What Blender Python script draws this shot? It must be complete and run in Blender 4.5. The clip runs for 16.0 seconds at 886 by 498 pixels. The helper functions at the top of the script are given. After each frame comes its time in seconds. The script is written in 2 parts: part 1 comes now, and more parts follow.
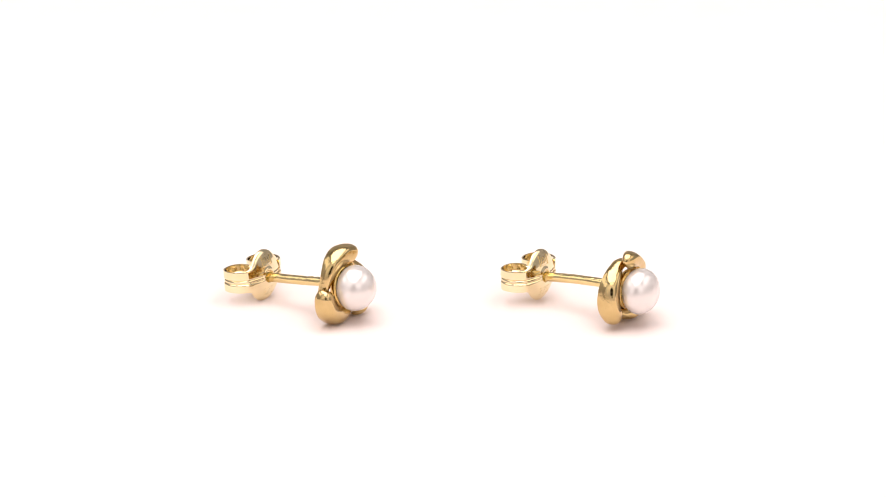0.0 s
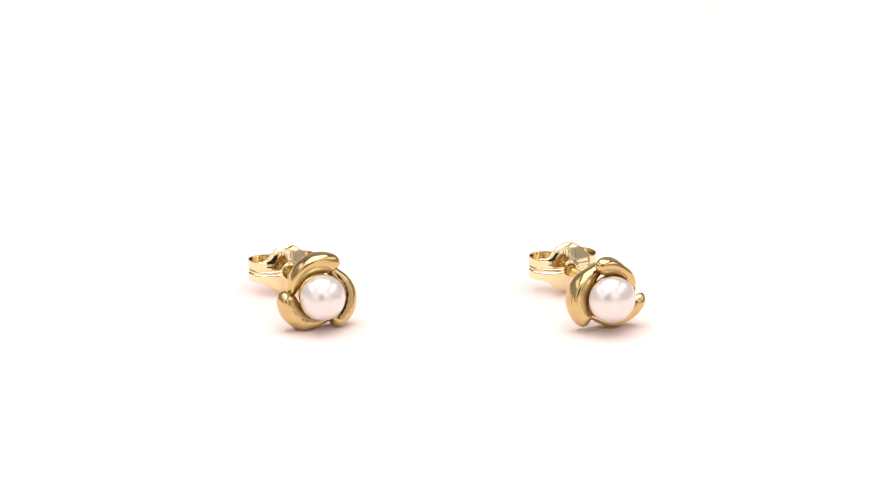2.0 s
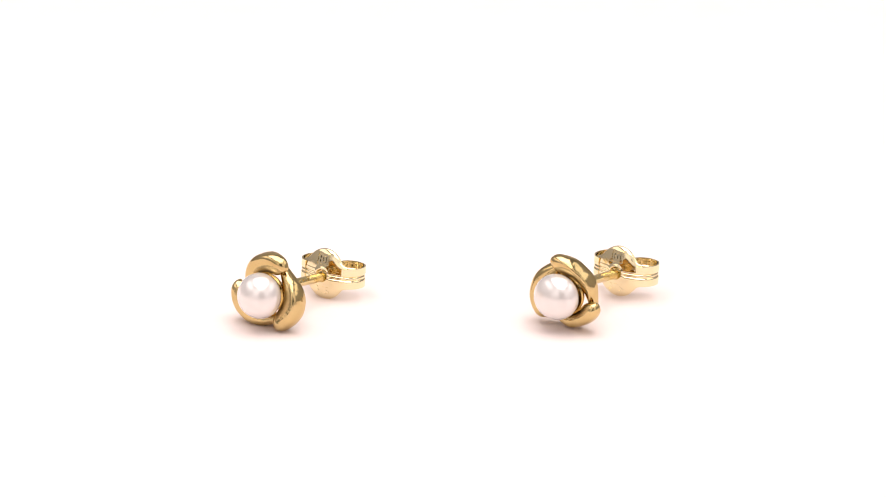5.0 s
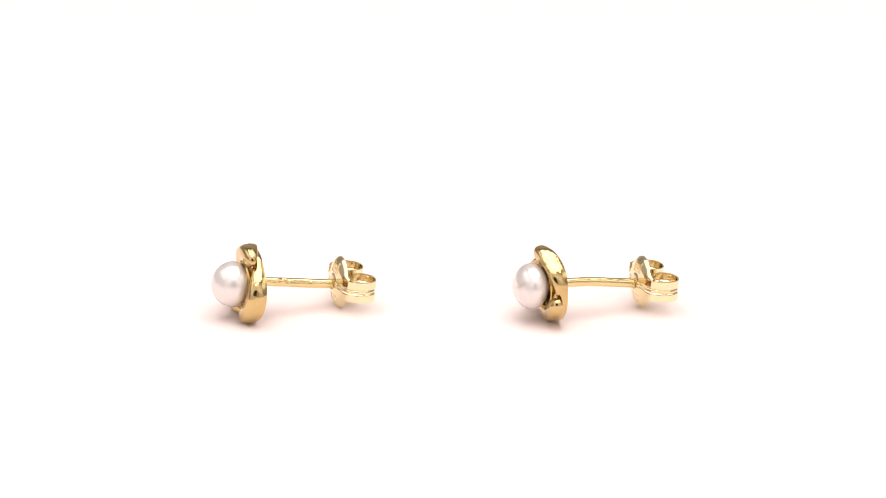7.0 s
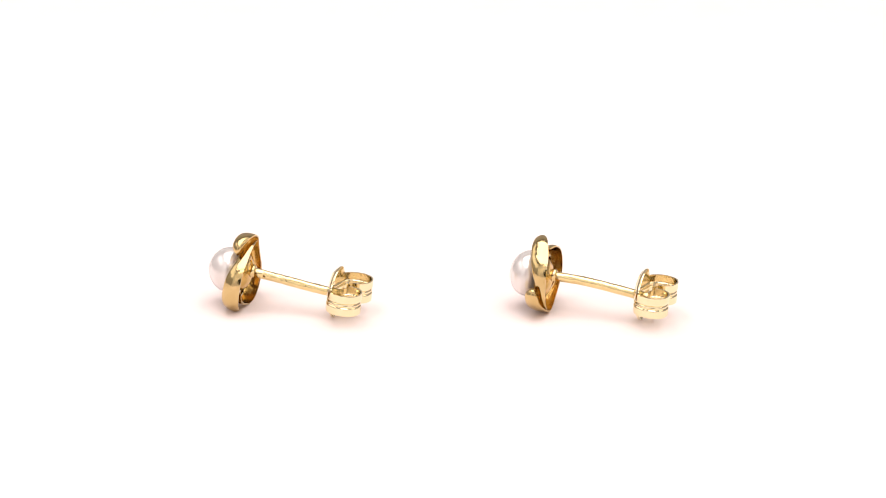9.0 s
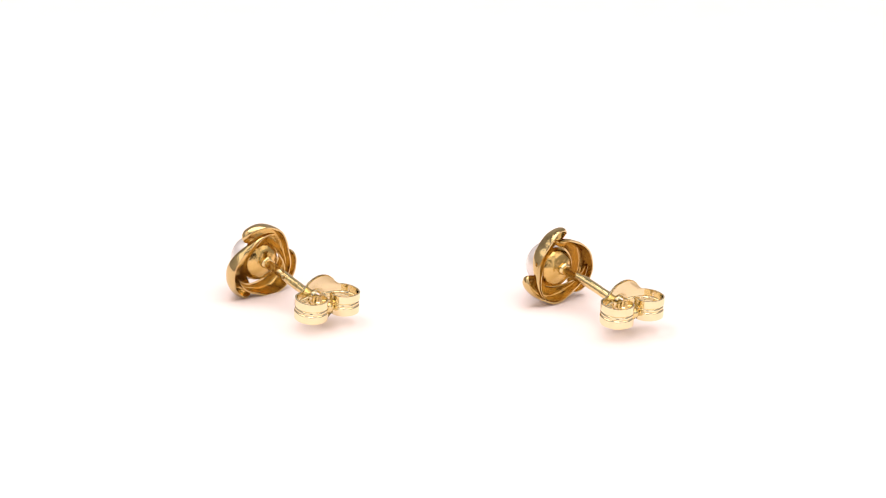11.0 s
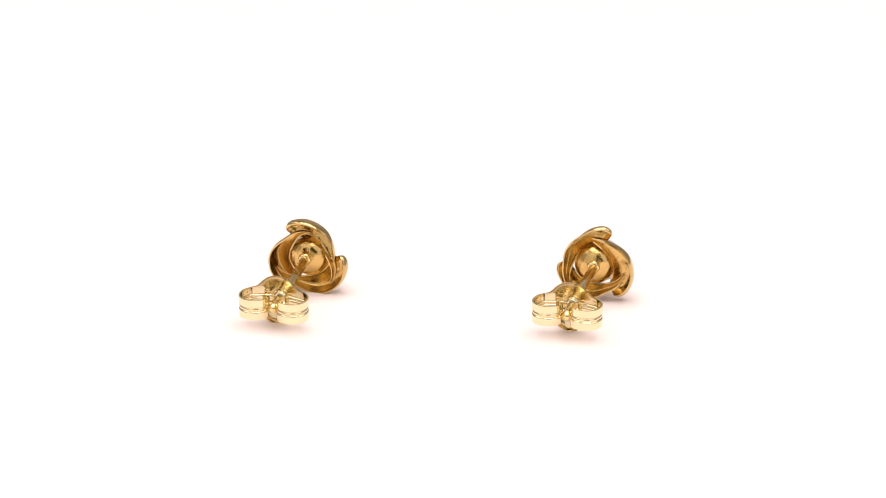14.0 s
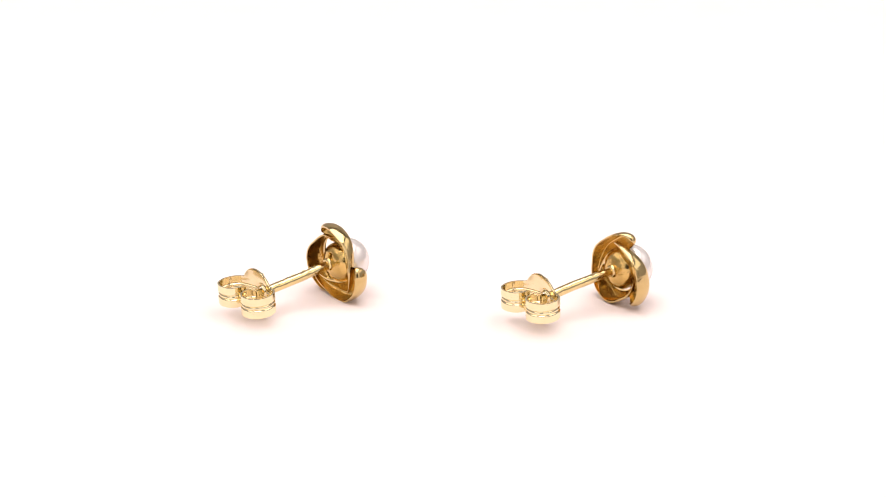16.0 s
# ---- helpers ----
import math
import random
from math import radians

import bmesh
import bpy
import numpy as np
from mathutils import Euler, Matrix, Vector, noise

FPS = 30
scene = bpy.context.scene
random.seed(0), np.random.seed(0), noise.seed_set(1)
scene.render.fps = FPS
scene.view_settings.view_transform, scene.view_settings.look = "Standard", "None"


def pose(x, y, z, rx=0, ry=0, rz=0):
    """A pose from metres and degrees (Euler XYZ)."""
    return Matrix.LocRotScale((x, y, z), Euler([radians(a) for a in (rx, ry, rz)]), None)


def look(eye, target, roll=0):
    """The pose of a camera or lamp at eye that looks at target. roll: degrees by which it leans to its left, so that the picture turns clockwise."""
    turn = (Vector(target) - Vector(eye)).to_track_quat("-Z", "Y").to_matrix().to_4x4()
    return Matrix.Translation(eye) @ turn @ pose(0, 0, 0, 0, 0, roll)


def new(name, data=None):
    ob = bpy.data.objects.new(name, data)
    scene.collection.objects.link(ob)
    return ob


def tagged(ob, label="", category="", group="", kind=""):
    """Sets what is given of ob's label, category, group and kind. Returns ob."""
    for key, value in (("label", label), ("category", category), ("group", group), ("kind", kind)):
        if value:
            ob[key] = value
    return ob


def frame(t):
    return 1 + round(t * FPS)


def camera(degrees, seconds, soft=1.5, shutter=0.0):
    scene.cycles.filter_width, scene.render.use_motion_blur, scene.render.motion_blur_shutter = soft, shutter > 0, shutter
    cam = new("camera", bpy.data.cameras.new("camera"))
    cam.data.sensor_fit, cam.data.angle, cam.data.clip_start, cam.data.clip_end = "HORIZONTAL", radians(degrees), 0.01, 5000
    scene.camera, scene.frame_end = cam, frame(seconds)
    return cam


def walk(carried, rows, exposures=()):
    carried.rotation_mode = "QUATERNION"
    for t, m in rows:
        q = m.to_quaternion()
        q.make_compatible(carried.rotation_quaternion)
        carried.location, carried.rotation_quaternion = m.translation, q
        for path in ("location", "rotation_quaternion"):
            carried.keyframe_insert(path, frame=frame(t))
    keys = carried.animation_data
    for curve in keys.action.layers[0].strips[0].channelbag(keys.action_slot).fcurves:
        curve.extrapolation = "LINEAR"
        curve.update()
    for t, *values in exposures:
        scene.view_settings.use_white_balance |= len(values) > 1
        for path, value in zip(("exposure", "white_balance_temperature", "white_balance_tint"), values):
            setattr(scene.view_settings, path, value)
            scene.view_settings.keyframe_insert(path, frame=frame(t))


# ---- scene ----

MM = 0.001

# ---- camera: stands still on a tripod, looking down at the two turning earrings ----
cam = camera(13.06, 16.0, soft=0.98)
EYE = (0.0, -0.3099, 0.11907)
AIM = (0.0, 0.0, 0.00566)
walk(cam, [(0.0, look(EYE, AIM, 0.9)), (16.0, look(EYE, AIM, 0.9))])

# ---- light: a pale light tent with lamps over it and at its sides ----
world = bpy.data.worlds.new("studio")
scene.world = world
world.use_nodes = True
world.node_tree.nodes["Background"].inputs["Color"].default_value = (1.0, 0.95, 0.93, 1)
world.node_tree.nodes["Background"].inputs["Strength"].default_value = 0.3
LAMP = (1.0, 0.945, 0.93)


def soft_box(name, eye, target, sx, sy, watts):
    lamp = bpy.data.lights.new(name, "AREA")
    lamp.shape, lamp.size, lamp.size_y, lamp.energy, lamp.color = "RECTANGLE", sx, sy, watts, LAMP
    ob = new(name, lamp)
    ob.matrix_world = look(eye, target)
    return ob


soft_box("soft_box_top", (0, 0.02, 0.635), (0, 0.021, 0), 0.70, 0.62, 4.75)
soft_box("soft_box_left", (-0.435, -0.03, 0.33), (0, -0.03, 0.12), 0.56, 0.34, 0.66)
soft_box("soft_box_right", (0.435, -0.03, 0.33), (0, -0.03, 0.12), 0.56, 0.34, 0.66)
# Two unseen fill lamps, added so bright patches flank the window's dark reflection.
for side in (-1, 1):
    soft_box("added_fill_beside_lens", (side * 0.19, -0.345, 0.17), (side * 0.06, 0, 0.02), 0.20, 0.26, 0.06)
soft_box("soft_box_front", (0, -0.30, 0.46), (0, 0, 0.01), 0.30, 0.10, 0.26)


# ---- materials ----
def material(name, color, rough, metal=0.0):
    m = bpy.data.materials.new(name)
    m.use_nodes = True
    b = m.node_tree.nodes["Principled BSDF"]
    b.inputs["Base Color"].default_value = (*color, 1)
    b.inputs["Roughness"].default_value = rough
    b.inputs["Metallic"].default_value = metal
    return m, m.node_tree, b


def noise_node(tree, scale, detail=3.0, rough=0.55):
    co = tree.nodes.new("ShaderNodeTexCoord")
    n = tree.nodes.new("ShaderNodeTexNoise")
    n.inputs["Scale"].default_value = scale
    n.inputs["Detail"].default_value = detail
    n.inputs["Roughness"].default_value = rough
    tree.links.new(co.outputs["Object"], n.inputs["Vector"])
    return n


def ramp(tree, source, stops):
    r = tree.nodes.new("ShaderNodeValToRGB")
    e = r.color_ramp.elements
    while len(e) < len(stops):
        e.new(0.5)
    for el, (p, c) in zip(e, stops):
        el.position, el.color = p, (*c, 1)
    tree.links.new(source, r.inputs["Fac"])
    return r.outputs["Color"]


def bump(tree, bsdf, source, strength, distance):
    b = tree.nodes.new("ShaderNodeBump")
    b.inputs["Strength"].default_value = strength
    b.inputs["Distance"].default_value = distance
    tree.links.new(source, b.inputs["Height"])
    tree.links.new(b.outputs["Normal"], bsdf.inputs["Normal"])


def gold(name, c0, c1, r0, r1, scale, bump_strength, bump_distance):
    m, t, b = material(name, c0, r0, 1.0)
    n = noise_node(t, scale)
    t.links.new(ramp(t, n.outputs["Fac"], [(0.3, c0), (0.7, c1)]), b.inputs["Base Color"])
    n2 = noise_node(t, scale * 5)
    t.links.new(ramp(t, n2.outputs["Fac"], [(0.3, (r0,) * 3), (0.7, (r1,) * 3)]), b.inputs["Roughness"])
    n3 = noise_node(t, scale * 3.6, 4.0, 0.6)
    relief = t.nodes.new("ShaderNodeMath")
    relief.operation = "MULTIPLY_ADD"
    relief.inputs[1].default_value = 0.22
    t.links.new(n3.outputs["Fac"], relief.inputs[0])
    t.links.new(n.outputs["Fac"], relief.inputs[2])
    bump(t, b, relief.outputs[0], bump_strength, bump_distance)
    return m


GOLD = gold("polished_gold", (0.585, 0.43, 0.185), (0.655, 0.495, 0.24), 0.06, 0.15, 800, 0.5, 0.00012)
# Rougher cast finish; its deeper amber also paints in bounced light of the hollows.
GOLD_CAST_TINTED = gold("cast_gold_bounce_tinted", (0.57, 0.375, 0.115), (0.72, 0.50, 0.185), 0.1, 0.26, 850, 0.6, 0.00016)
GOLD_BACK = gold("pressed_gold_sheet", (0.855, 0.73, 0.45), (0.89, 0.77, 0.505), 0.07, 0.15, 700, 0.2, 0.00005)
GOLD_POST = gold("drawn_gold_wire", (0.74, 0.585, 0.275), (0.81, 0.66, 0.34), 0.1, 0.2, 1500, 0.4, 0.00005)

PEARL, _t, _b = material("pearl_nacre", (0.82, 0.77, 0.75), 0.2)
_b.inputs["IOR"].default_value = 1.6
_n = noise_node(_t, 420, 2.0)
_t.links.new(ramp(_t, _n.outputs["Fac"], [(0.3, (0.78, 0.73, 0.705)), (0.7, (0.81, 0.765, 0.74))]), _b.inputs["Base Color"])
_b.inputs["Metallic"].default_value = 0.38
_b.inputs["Coat Weight"].default_value = 1.0
_b.inputs["Coat IOR"].default_value = 1.6
_b.inputs["Coat Roughness"].default_value = 0.21
bump(_t, _b, noise_node(_t, 1600, 3.0).outputs["Fac"], 0.12, 0.00003)

CARD, _t, _b = material("white_card", (0.86, 0.80, 0.785), 0.6)
_n = noise_node(_t, 300, 4.0)
_t.links.new(ramp(_t, _n.outputs["Fac"], [(0.3, (0.91, 0.80, 0.775)), (0.7, (0.925, 0.815, 0.79))]), _b.inputs["Base Color"])



def fabric(name, c):
    m, t, b = material(name, (c, c * 0.985, c * 0.975), 0.8)
    n = noise_node(t, 900, 3.0)
    t.links.new(ramp(t, n.outputs["Fac"], [(0.3, (c * 0.98, c * 0.965, c * 0.955)), (0.7, (c * 1.02, c * 1.005, c * 0.995))]), b.inputs["Base Color"])
    bump(t, b, n.outputs["Fac"], 0.2, 0.0003)
    return m


# Tent sides are greyed so that the gold mirrors darker tones.
FABRIC = fabric("pale_grey_tent_fabric", 0.36)
WHITE_FABRIC = fabric("white_tent_fabric", 0.68)

WALL, _t, _b = material("dark_grey_reflection_wall", (0.05, 0.047, 0.045), 0.8)
_n = noise_node(_t, 8, 4.0)
_t.links.new(ramp(_t, _n.outputs["Fac"], [(0.3, (0.045, 0.042, 0.04)), (0.7, (0.055, 0.052, 0.05))]), _b.inputs["Base Color"])
TABLE, _t, _b = material("grey_table_laminate", (0.08, 0.077, 0.075), 0.7)
_n = noise_node(_t, 60, 4.0)
_t.links.new(ramp(_t, _n.outputs["Fac"], [(0.3, (0.07, 0.067, 0.065)), (0.7, (0.09, 0.087, 0.085))]), _b.inputs["Base Color"])


# ---- building helpers ----
def part(name, bm, mat, parent, label="", m=None):
    bmesh.ops.recalc_face_normals(bm, faces=bm.faces)
    me = bpy.data.meshes.new(name)
    bm.to_mesh(me)
    bm.free()
    me.materials.append(mat)
    me.shade_smooth()
    me.set_sharp_from_angle(angle=radians(50))
    ob = new(name, me)
    ob.parent = parent
    if m is not None:
        ob.matrix_local = m
    return tagged(ob, label)


def mix(table, x):
    """Smooth reading of a small table of (x, value)."""
    xs, ys = zip(*table)
    return float(np.interp(x, xs, ys))


def soft_mix(table, x, w=0.05):
    return sum(mix(table, x + w * k) for k in (-1, -0.5, 0, 0.5, 1)) / 5


def grid_faces(bm, rows, close_u=False, close_v=False):
    nu, nv = len(rows), len(rows[0])
    for i in range(nu if close_u else nu - 1):
        for j in range(nv if close_v else nv - 1):
            q = [rows[i][j], rows[(i + 1) % nu][j], rows[(i + 1) % nu][(j + 1) % nv], rows[i][(j + 1) % nv]]
            bm.faces.new(q)


def tube(bm, centres, radii, n=24, wobble=None):
    """A round bar along the x axis, closed at both ends."""
    rings = []
    for c, r in zip(centres, radii):
        ring = []
        for k in range(n):
            f = 2 * math.pi * k / n
            rr = r * (1 + (wobble(c[0], f) if wobble else 0))
            ring.append(bm.verts.new(Vector((c[0], c[1] + rr * math.cos(f), c[2] + rr * math.sin(f))) * MM))
        rings.append(ring)
    grid_faces(bm, rings, close_v=True)
    bm.faces.new(rings[0])
    bm.faces.new(rings[-1])


# The axes of an earring: x along the post towards the pearl, z up; x = 0 at the back rim of the setting. Millimetres.
OUTER = [(0, 3.3), (12, 3.48), (40, 3.62), (70, 3.42), (95, 2.92), (115, 2.62), (135, 2.76), (155, 2.88), (172, 2.92)]
INNER = [(0, 2.15), (12, 2.05), (40, 2.2), (70, 2.1), (95, 1.85), (115, 1.7), (135, 1.98), (155, 2.5), (172, 2.84)]
UNDER = [(0, 1.95), (14, 1.9), (35, 1.62), (70, 1.5), (95, 1.5), (115, 1.6), (135, 1.92), (155, 2.45), (172, 2.82)]
TOP = [(0, 1.55), (15, 1.66), (40, 1.68), (70, 1.52), (95, 1.22), (115, 0.95), (150, 0.62), (172, 0.3)]
BASE = [(0, 0.22), (20, 0.1), (50, 0.0), (172, 0.0)]
RAISE = [(0, 0.5), (18, 0.42), (45, 0.12), (70, 0.0), (172, 0.0)]
WRAP = 0.5
SPAN = 172.0
SHEET = 0.15


def lobe(start, way, grow=1.0, lift=0.0, slim=(0.0, 90), raised=0.0, arch=0.0, tuck=0.0, span=SPAN):
    """A hollow comma-shaped gold lobe: a round bulb at its start, a blade-like tail at its end, open at the back."""
    bm = bmesh.new()
    nu, nv = 72, 26
    shells = []
    for inset in (0.0, SHEET):
        rows = []
        for i in range(nu + 1):
            p = span * (i / nu) ** 1.3
            ro, ri = soft_mix(OUTER, p, 9) * (1 + (grow - 1) * max(0, 1 - p / 60)) * (1 - slim[0] * math.exp(-((p - slim[1]) / 36) ** 2)), soft_mix(INNER, p, 9)
            end = min(max((p - 122) / 45, 0), 1)
            ro, ri = ro - tuck * end, ri - tuck * end * 0.6
            rc, hw = ri + 0.6 * (ro - ri), 0.4 * (ro - ri)
            rise = lift * max(0, 1 - p / 65) ** 1.2 + 1.1 * tuck * end
            base, top = soft_mix(BASE, p, 9) + rise + raised * soft_mix(RAISE, p, 9) + arch * math.exp(-((p - 88) / 32) ** 2), soft_mix(TOP, p, 9) + rise
            d = min(p / 16.0, 1)
            cap = max(math.sqrt(max(1 - (1 - d) ** 2, 0.0)), 0.08)
            mid = base + 0.32 * (top - base)
            up, low = (top - mid) * cap, (mid - base) * cap
            hw *= cap
            hi = (rc - soft_mix(UNDER, p, 9) + tuck * end * 0.6) * cap
            k = max(inset if hw > 0.3 else inset * hw / 0.3, 0)
            hw, hi, up = max(hw - k, 0.01), max(hi - k, 0.01), max(up - k, 0.01)
            wrap = WRAP + 0.45 * max(0.0, 1 - p / 45)
            ang = radians(start + way * p)
            row = []
            for j in range(nv + 1):
                f = -wrap + (math.pi + wrap - 0.3) * j / nv
                q = math.sin(f)
                r = rc + (hw if math.cos(f) > 0 else hi) * math.cos(f)
                a = mid + (up * q if q > 0 else low * q / math.sin(wrap))
                row.append(bm.verts.new(Vector((a, r * math.cos(ang), r * math.sin(ang))) * MM))
            rows.append(row)
        first = len(bm.faces)
        grid_faces(bm, rows)
        bm.faces.ensure_lookup_table()
        for face in bm.faces[first:]:
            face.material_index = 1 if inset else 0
        shells.append(rows)
    o, n = shells
    edge_o = [r[0] for r in o] + o[-1][1:] + [r[-1] for r in o[-2::-1]] + o[0][-2:0:-1]
    edge_n = [r[0] for r in n] + n[-1][1:] + [r[-1] for r in n[-2::-1]] + n[0][-2:0:-1]
    for k in range(len(edge_o)):
        q = (k + 1) % len(edge_o)
        bm.faces.new((edge_o[k], edge_o[q], edge_n[q], edge_n[k]))
    return bm


def pearl(at, radius, front, wide):
    """A pearl with a domed front and a flatter back; front and wide: its depth and breadth against its height."""
    bm = bmesh.new()
    bmesh.ops.create_uvsphere(bm, u_segments=64, v_segments=40, radius=radius * MM)
    for v in bm.verts:
        v.co = Vector((v.co.z, v.co.x, v.co.y))
        v.co.x *= front if v.co.x > 0 else 0.68
        v.co.y *= wide
        v.co *= 1 + 0.008 * noise.noise(v.co * 500)
        v.co.x += at * MM
    return bm


def cup(pitted):
    """The domed seat under the pearl, a thin shell."""
    bm = bmesh.new()
    rows = []
    prof = [(1.8 * math.sin(f) ** 0.9, 1.2 - 1.2 * math.cos(f)) for f in np.linspace(0.04, 1.5, 22)]
    prof += [(r - 0.12 if r > 0.2 else r * 0.5, a + 0.1) for r, a in reversed(prof)]
    for r, a in prof:
        row = []
        for f in np.linspace(0, 2 * math.pi, 56, endpoint=False):
            y, z = r * math.cos(f), r * math.sin(f)
            pit = 0.7 * math.exp(-((y / 0.17) ** 4 + ((z - 0.78) / 0.3) ** 4)) if pitted else 0
            row.append(bm.verts.new(Vector((a + pit + 0.05 * noise.noise(Vector((y, z, a)) * 1.7), y, z)) * MM))
        rows.append(row)
    grid_faces(bm, rows, close_v=True)
    bm.faces.new(rows[0])
    bm.faces.new(rows[-1])
    return bm


def post(length, stamped):
    bm = bmesh.new()
    xs = np.linspace(0.25, -length, 170)
    radii = [0.4 if x > -length + 0.5 else 0.44 * math.sqrt(max(1 - ((-length + 0.4 - x) / 0.42) ** 2, 0.02)) if x < -length + 0.4 else 0.36 for x in xs]

    def wobble(x, f):
        w = 0.05 * noise.noise(Vector((x * 1.5, math.cos(f), math.sin(f))))
        if stamped and -3.1 < x < -0.7:
            side = max(0.0, math.cos(f - 0.6)) ** 0.5
            w += (0.12 * noise.noise(Vector((x * 2.2, 2.3 * math.cos(f), 2.6 * math.sin(f)))) - 0.05) * (0.3 + 0.7 * side)
        if -4.9 < x < -3.2 and stamped:
            w -= 0.12 * max(0.0, math.cos(f - 0.5)) ** 6
        return w

    centres = [(x, 0.04 * math.sin(x * 0.7), 0.05 * math.sin(x * 0.45 + 1) + (0 if stamped else 0.16 * math.sin(-math.pi * x / 7.3))) for x in xs]
    tube(bm, centres, radii, 28, wobble)
    return bm


def struck_marks():
    """Two worn marks struck into the post, standing as low bars on its upper side: (along, round, length, width)."""
    bm = bmesh.new()
    marks = [(-1.1, 0.9, 0.16, 0.2), (-1.25, 0.55, 0.3, 0.1), (-1.42, 0.8, 0.1, 0.45), (-1.8, 0.62, 0.12, 0.6), (-1.95, 0.9, 0.3, 0.1),
             (-2.3, 0.45, 0.34, 0.1), (-2.45, 0.78, 0.1, 0.4), (-2.62, 0.95, 0.3, 0.12), (-3.35, 0.5, 0.08, 0.7), (-3.7, 0.82, 0.5, 0.1),
             (-3.65, 0.3, 0.4, 0.1), (-4.0, 0.55, 0.1, 0.5), (-4.25, 0.75, 0.3, 0.12), (-4.4, 0.4, 0.26, 0.12), (-4.7, 0.55, 0.08, 0.6)]
    for x, f, along, wide in marks:
        g = bmesh.ops.create_cube(bm, size=1.0)
        for v in g["verts"]:
            ff, r = f + v.co.y * wide, 0.36 + 0.075 * (v.co.z + 0.5)
            squeeze = 0.75 if v.co.z > 0 else 1.0
            v.co = Vector((x + v.co.x * along * squeeze, 0.04 * math.sin(x * 0.7) + r * math.cos(ff), 0.05 * math.sin(x * 0.45 + 1) + r * math.sin(ff))) * MM
    return bm


def solder():
    """The small uneven ring of solder where the post meets its cup."""
    bm = bmesh.new()
    xs = np.linspace(0.3, -0.3, 14)
    tube(bm, [(x, 0, 0) for x in xs], [0.36 + 0.2 * math.sqrt(max(1 - (x / 0.31) ** 2, 0)) for x in xs], 24,
         lambda x, f: 0.16 * noise.noise(Vector((x * 3, math.cos(f) * 1.5, math.sin(f) * 1.5))))
    return bm


def bead(z):
    """Depth of the two pressed grooves that run round the clutch, at height z."""
    return 0.02 * math.cos(z * 1.7) - 0.1 * math.exp(-((z - 0.14) / 0.07) ** 2) - 0.1 * math.exp(-((z + 0.16) / 0.07) ** 2) - 0.035 * math.exp(-(z / 0.12) ** 2)


def plate_edge(f):
    """Outline of the clutch's plate: a disc with shoulders that run into the wings."""
    c, s = abs(math.cos(f)), abs(math.sin(f))
    disc = 1 / math.sqrt((c / 1.95) ** 2 + (s / 2.25) ** 2)
    wing = min(2.12 / max(c, 1e-3), 0.92 / max(s, 1e-3))
    return (disc ** 6 + wing ** 6) ** (1 / 6) if wing < 3 else disc


def plate_depth(y, z):
    return -0.095 * (y * y + z * z) - 0.02 * max(abs(y) - 1.6, 0) ** 2


def plate():
    bm = bmesh.new()
    nf, nr = 200, 36
    shells = []
    for back in (0.0, -0.14):
        rows = []
        for k in range(nf):
            f = 2 * math.pi * k / nf
            f -= 0.36 * math.sin(2 * f)
            e = plate_edge(f)
            row = []
            for j in range(nr + 1):
                r = 0.42 + (e - 0.42) * j / nr
                y, z = r * math.cos(f), r * math.sin(f)
                a = plate_depth(y, z) + back - 0.16 * (r / e) ** 12 * min(1.0, max(0.0, abs(z) - 0.8) * 2)
                if abs(y) > 0.5 and abs(z) < 0.5:
                    a += bead(z) * min((abs(y) - 0.5) / 0.3, 1)
                a += 0.10 * math.exp(-((r - 0.62) / 0.13) ** 2) - 0.12 * math.exp(-((r - 0.42) / 0.1) ** 2)
                row.append(bm.verts.new(Vector((a, y, z)) * MM))
            rows.append(row)
        grid_faces(bm, rows, close_u=True)
        shells.append(rows)
    for j in (0, nr):
        for k in range(nf):
            q = (k + 1) % nf
            bm.faces.new((shells[0][k][j], shells[0][q][j], shells[1][q][j], shells[1][k][j]))
    return bm


def smooth_path(pts, n):
    """Catmull-Rom curve through a few points."""
    p = [Vector(q) for q in pts]
    p = [2 * p[0] - p[1], *p, 2 * p[-1] - p[-2]]
    out = []
    m = len(p) - 3
    for i in range(n + 1):
        u = i / n * m
        k = min(int(u), m - 1)
        u -= k
        a, b, c, d = p[k:k + 4]
        out.append(0.5 * (2 * b + (c - a) * u + (2 * a - 5 * b + 4 * c - d) * u * u + (3 * b - a - 3 * c + d) * u ** 3))
    return out


WING = [(-0.28, 1.9), (-0.6, 2.5), (-1.35, 2.95), (-2.25, 2.97), (-2.98, 2.52), (-3.25, 1.65), (-3.0, 0.82), (-2.4, 0.42), (-1.65, 0.42), (-1.25, 0.75), (-1.35, 1.15)]


def scroll(side):
    """A wing of the clutch, rolled back towards the post."""
    bm = bmesh.new()
    path = smooth_path(WING, 90)
    heights = np.linspace(-0.9, 0.88, 44)
    shells = []
    for back in (0.0, 0.13):
        rows = []
        for i, p in enumerate(path):
            d = path[min(i + 1, len(path) - 1)] - path[max(i - 1, 0)]
            d.normalize()
            nrm = Vector((d.y, -d.x))
            fade = 1.0 if i < 70 else max(1 - (i - 70) / 18, 0.75)
            row = []
            for z in heights:
                o = (bead(z) - back)
                q = p + nrm * o
                row.append(bm.verts.new(Vector((q.x, side * q.y, z * fade)) * MM))
            rows.append(row)
        grid_faces(bm, rows)
        shells.append(rows)
    o, n = shells
    for j in range(len(heights) - 1):
        for i in (0, len(path) - 1):
            bm.faces.new((o[i][j], o[i][j + 1], n[i][j + 1], n[i][j]))
    for i in range(len(path) - 1):
        for j in (0, len(heights) - 1):
            bm.faces.new((o[i][j], o[i + 1][j], n[i + 1][j], n[i][j]))
    return bm


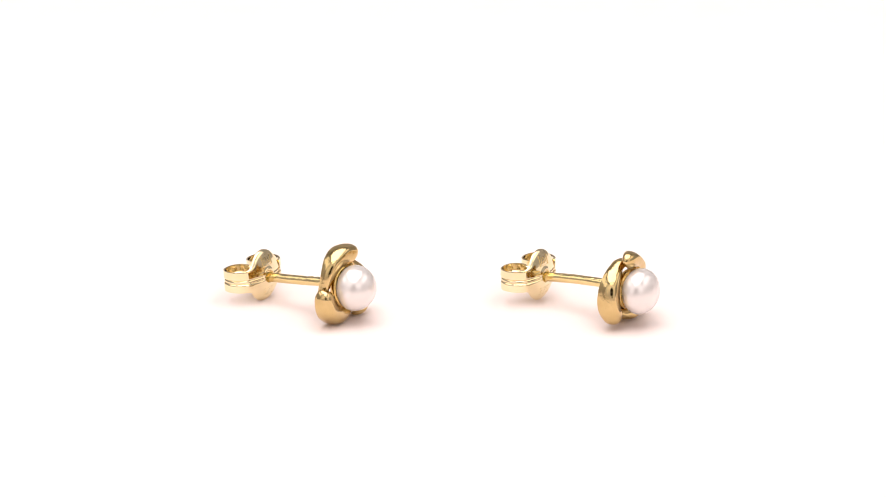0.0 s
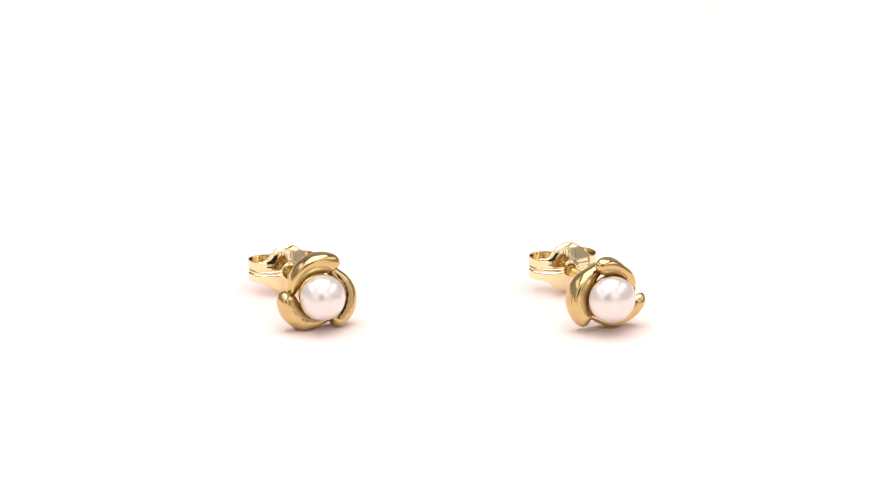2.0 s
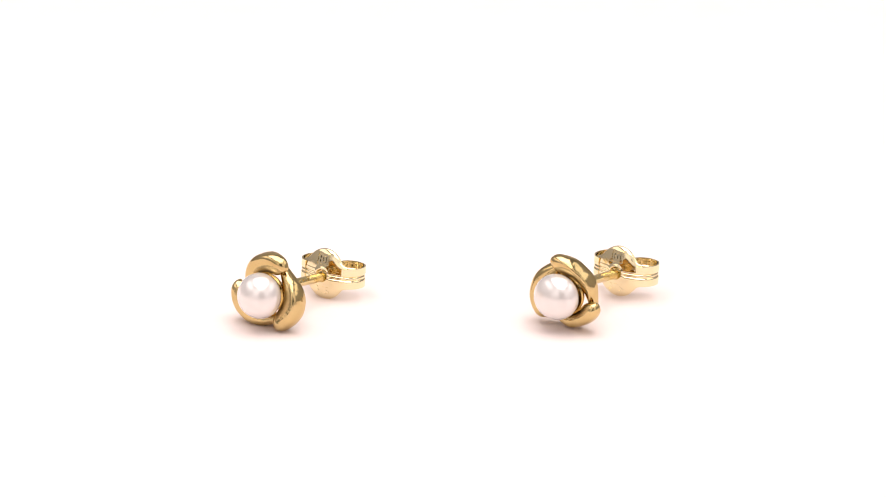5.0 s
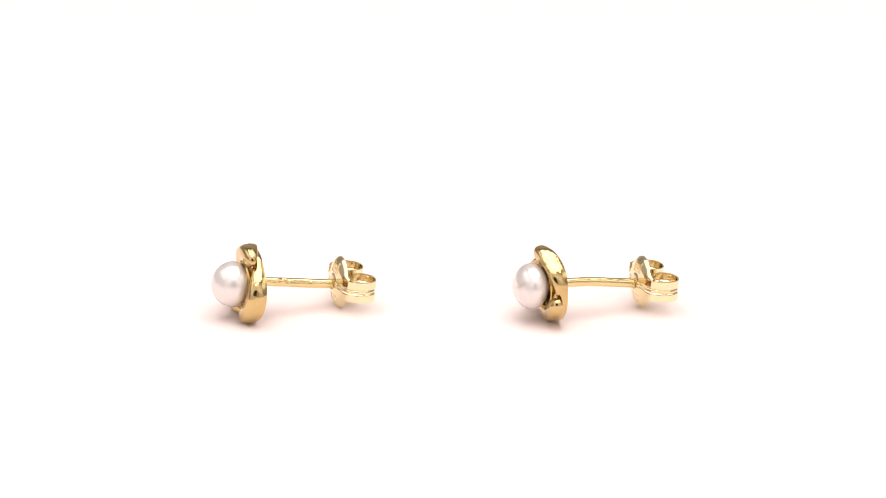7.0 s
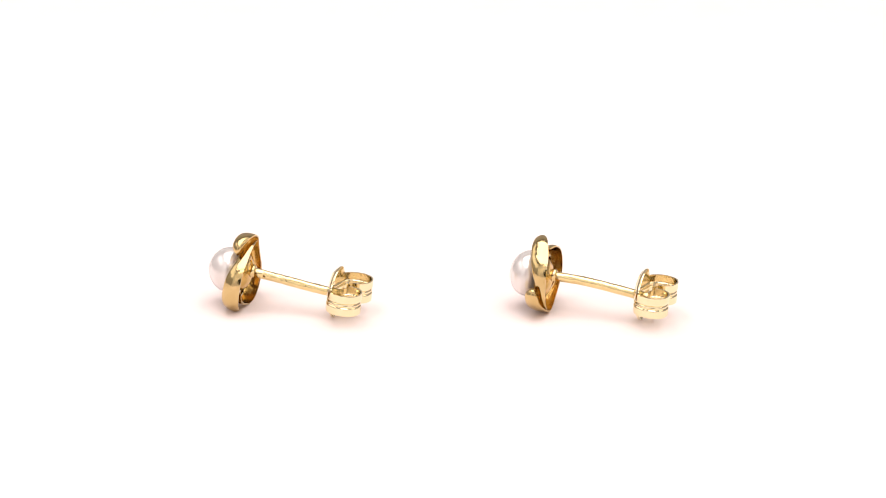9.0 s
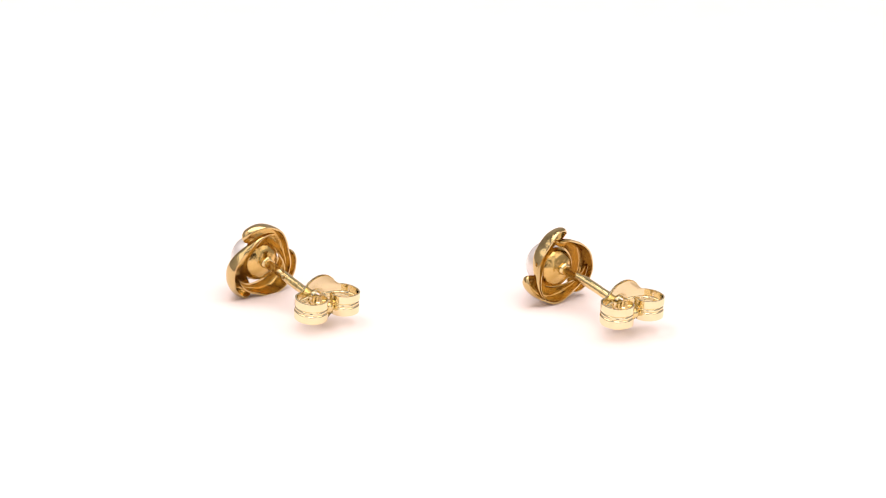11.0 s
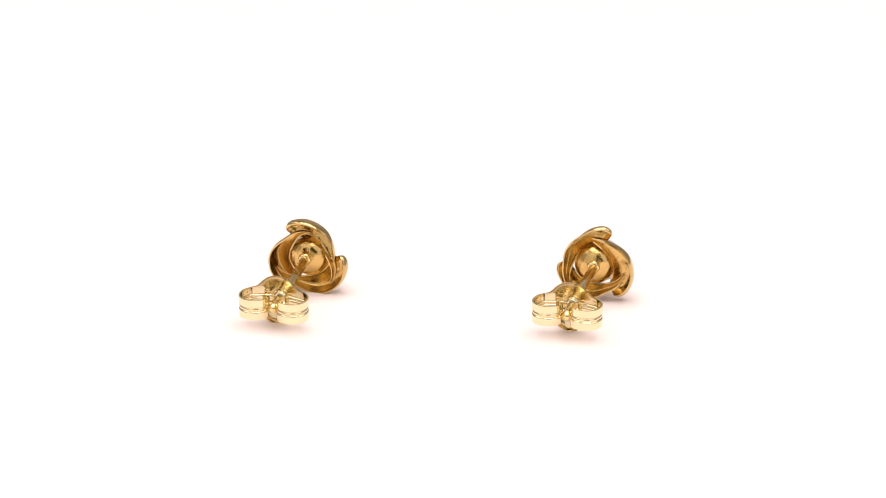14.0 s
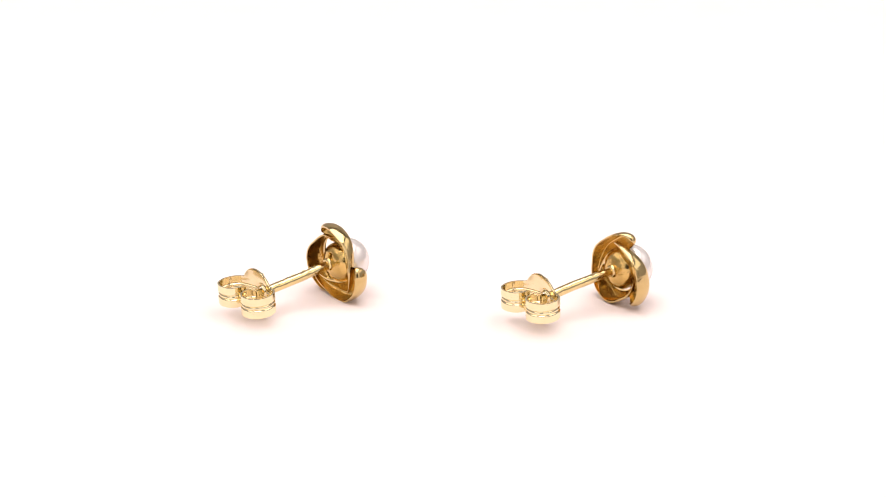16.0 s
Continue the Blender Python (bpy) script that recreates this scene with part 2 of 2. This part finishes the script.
def lay_on_plate(bm, y0, z0, lift=0.0):
    """Bends flat work (drawn in y, z) onto the front of the plate."""
    for v in bm.verts:
        y, z = v.co.y / MM + y0, v.co.z / MM + z0
        v.co = Vector((plate_depth(y, z) + lift + v.co.x / MM, y, z)) * MM


def bars(rects):
    bm = bmesh.new()
    for y0, z0, y1, z1 in rects:
        g = bmesh.ops.create_cube(bm, size=1.0)
        for v in g["verts"]:
            v.co = Vector((v.co.x * 0.13, y0 + (v.co.y + 0.5) * (y1 - y0), z0 + (v.co.z + 0.5) * (z1 - z0))) * MM
    return bm


def digits(text, size):
    cu = bpy.data.curves.new("digits", "FONT")
    cu.body, cu.size, cu.extrude, cu.align_x, cu.align_y = text, size, 0.02, "CENTER", "CENTER"
    cu.resolution_u = 3
    ob = bpy.data.objects.new("digits", cu)
    scene.collection.objects.link(ob)
    bpy.context.view_layer.update()
    me = bpy.data.meshes.new_from_object(ob.evaluated_get(bpy.context.evaluated_depsgraph_get()))
    bpy.data.objects.remove(ob)
    bm = bmesh.new()
    bm.from_mesh(me)
    for v in bm.verts:
        v.co = Vector((v.co.z, v.co.x, v.co.y)) * MM
    return bm


def earring(at, u, v, tilt, height, bulbs, way, shift, lean, drop, pearl_shape, nut_at, nut_tilt, stamped, label):
    root = new("pearl_stud_earring")
    tagged(root, label, "earring", "pair of pearl stud earrings")
    root.matrix_world = pose(at[0] * MM, at[1] * MM, 0)
    m = pose(u * MM, v * MM, height * MM, 0, -tilt, 0)
    low = m @ pose(0, shift[0] * MM, shift[1] * MM, 0, lean, 0)
    part("pearl", pearl(*pearl_shape), PEARL, root, "lustrous pinkish white pearl", m @ pose(0, 0, drop * MM))
    part("pearl_cup", cup(stamped), GOLD_CAST_TINTED, root, "", low)
    for bulb, *shape in bulbs:
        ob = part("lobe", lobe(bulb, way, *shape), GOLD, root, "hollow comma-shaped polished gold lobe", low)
        ob.data.materials.append(GOLD_CAST_TINTED)
    part("post", post(-nut_at + 2.5, stamped), GOLD_POST, root, "thin gold wire post", m @ pose(0, 0, -0.12 * MM))
    if stamped:
        part("struck_mark", struck_marks(), GOLD_POST, root, "worn marks struck into the post", m @ pose(0, 0, -0.12 * MM))
    part("solder_ring", solder(), GOLD_POST, root, "", m)
    nut = part("butterfly_clutch", plate(), GOLD_BACK, root, "pressed gold butterfly clutch with rolled wings", m @ pose(nut_at * MM, 0, -0.05 * MM, 0, nut_tilt, 0))
    for side in (-1, 1):
        part("scroll", scroll(side), GOLD_BACK, nut)
    bm = bars([(-0.6, 0.42, 0.6, 0.49), (-0.6, -0.49, 0.6, -0.42), (-0.6, -0.42, -0.53, 0.42), (0.53, -0.42, 0.6, 0.42),
               (-0.36, -0.26, -0.26, 0.28), (-0.09, -0.26, 0.02, 0.28), (0.22, -0.26, 0.32, 0.28), (-0.26, -0.02, -0.09, 0.07), (0.02, 0.19, 0.22, 0.28),
               (0.02, -0.26, 0.22, -0.17)])
    lay_on_plate(bm, 0.0, 1.4)
    part("hallmark", bm, GOLD_BACK, nut, "small stamped square hallmark")
    bm = digits("375", 1.0)
    lay_on_plate(bm, 0.0, -1.4)
    part("fineness_stamp", bm, GOLD_BACK, nut, "stamped digits 375")
    return root


# ---- the place ----
bm = bmesh.new()
bmesh.ops.create_grid(bm, x_segments=2, y_segments=2, size=3.0)
ground = tagged(part("ground", bm, TABLE, None), "smooth dark grey laminate table under the card", "table surface", "", "structure")
ground.location = (0, 0, -0.001)

def slab(name, x0, x1, y0, y1, z0, z1, mat, label, category):
    bm = bmesh.new()
    bmesh.ops.create_cube(bm, size=1.0)
    bmesh.ops.scale(bm, vec=(x1 - x0, y1 - y0, z1 - z0), verts=bm.verts)
    ob = tagged(part(name, bm, mat, None), label, category, "", "structure")
    ob.location = ((x0 + x1) / 2, (y0 + y1) / 2, (z0 + z1) / 2)
    return ob


slab("white_card", -0.449, 0.449, -0.359, 0.499, -0.0008, 0, CARD, "large seamless bright white matte card sheet", "card sheet")


def front_panel():
    """Unseen tent front; its added window towards the tripod mimics the camera's dark reflection."""
    bm = bmesh.new()
    hole = (-0.085, 0.085, 0.04, 0.25)
    xs, zs = (-0.45, hole[0], hole[1], 0.45), (-0.001, hole[2], hole[3], 0.655)
    layers = []
    for y in (-0.364, -0.36):
        v = [[bm.verts.new((x, y, z)) for z in zs] for x in xs]
        for i in range(3):
            for j in range(3):
                if (i, j) != (1, 1):
                    bm.faces.new((v[i][j], v[i + 1][j], v[i + 1][j + 1], v[i][j + 1]))
        layers.append(v)
    p, q = layers
    for ring in ([(0, 0), (3, 0), (3, 3), (0, 3)], [(1, 1), (2, 1), (2, 2), (1, 2)]):
        for (i, j), (k, l) in zip(ring, ring[1:] + ring[:1]):
            if ring[0] == (0, 0):
                steps = [(i + (k - i) * n // 3, j + (l - j) * n // 3) for n in range(4)]
            else:
                steps = [(i, j), (k, l)]
            for (a, b), (c, d) in zip(steps, steps[1:]):
                bm.faces.new((p[a][b], p[c][d], q[c][d], q[a][b]))
    return bm


tagged(part("wall_front", front_panel(), WHITE_FABRIC, None), "white fabric tent front, unseen, with a window added for dark reflections", "tent wall", "", "structure")
# Unseen sides and top, added to close the tent and shape the gold's reflections.
SIDE = "plain pale grey fabric tent side, unseen, added to tone reflections"
slab("wall_left", -0.454, -0.45, -0.364, 0.504, -0.001, 0.655, FABRIC, SIDE, "tent wall")
slab("wall_right", 0.45, 0.454, -0.364, 0.504, -0.001, 0.655, FABRIC, SIDE, "tent wall")
slab("wall_back", -0.45, 0.45, 0.50, 0.504, -0.001, 0.655, FABRIC, SIDE, "tent wall")
slab("ceiling", -0.454, 0.454, -0.364, 0.504, 0.655, 0.659, FABRIC, "plain pale grey fabric tent top, unseen, added to tone reflections", "tent top")
# Unseen wall, added and kept dark so the tent's window mirrors as black.
slab("wall_south", -3.0, 3.0, -1.65, -1.55, -0.001, 3.0, WALL, "plain dark grey wall facing the table, unseen, added for dark reflections", "wall")

# ---- the earrings ----
LEFT_AT, RIGHT_AT = (-12.51, -0.04), (12.38, 0.04)
left_earring = earring(LEFT_AT, 3.8, 0.4, 7.6, 3.19, ((50, 1.06, 0.0, (0.045, 62), 1.0, 0.3), (170, 1.05, 0.0, (-0.05, 108), 0.2), (290, 1.04, 0.1, (-0.02, 100), 0.0)), 1, (-0.02, -0.25), 1.0, -0.37, (1.95, 1.97, 0.95, 1.0), -7.0, 3.0, True,
                       "gold stud earring with white pearl in twisted setting, stamped post")
right_earring = earring(RIGHT_AT, 2.95, 0.17, 5.6, 3.19, ((118, 1.08, 0.3, (0.19, 58), 1.0), (357, 1.06, 0.1, (0.13, 50), 0.7), (234, 1.10, 0.1, (-0.045, 110), 0.0, 0.0, 0.5, 146)), -1, (0.2, -0.12), 5.6, -0.29, (2.2, 1.98, 0.8, 1.04), -7.3, 2.5, False,
                        "gold stud earring with white pearl in mirrored twisted setting")


# ---- what moves ----
def motions():
    for ob, at, phase in ((left_earring, LEFT_AT, -33.3), (right_earring, RIGHT_AT, -33.8)):
        walk(ob, [(0.5 * k, pose(at[0] * MM, at[1] * MM, 0, 0, 0, phase - 18.0 * 0.5 * k)) for k in range(33)])


motions()
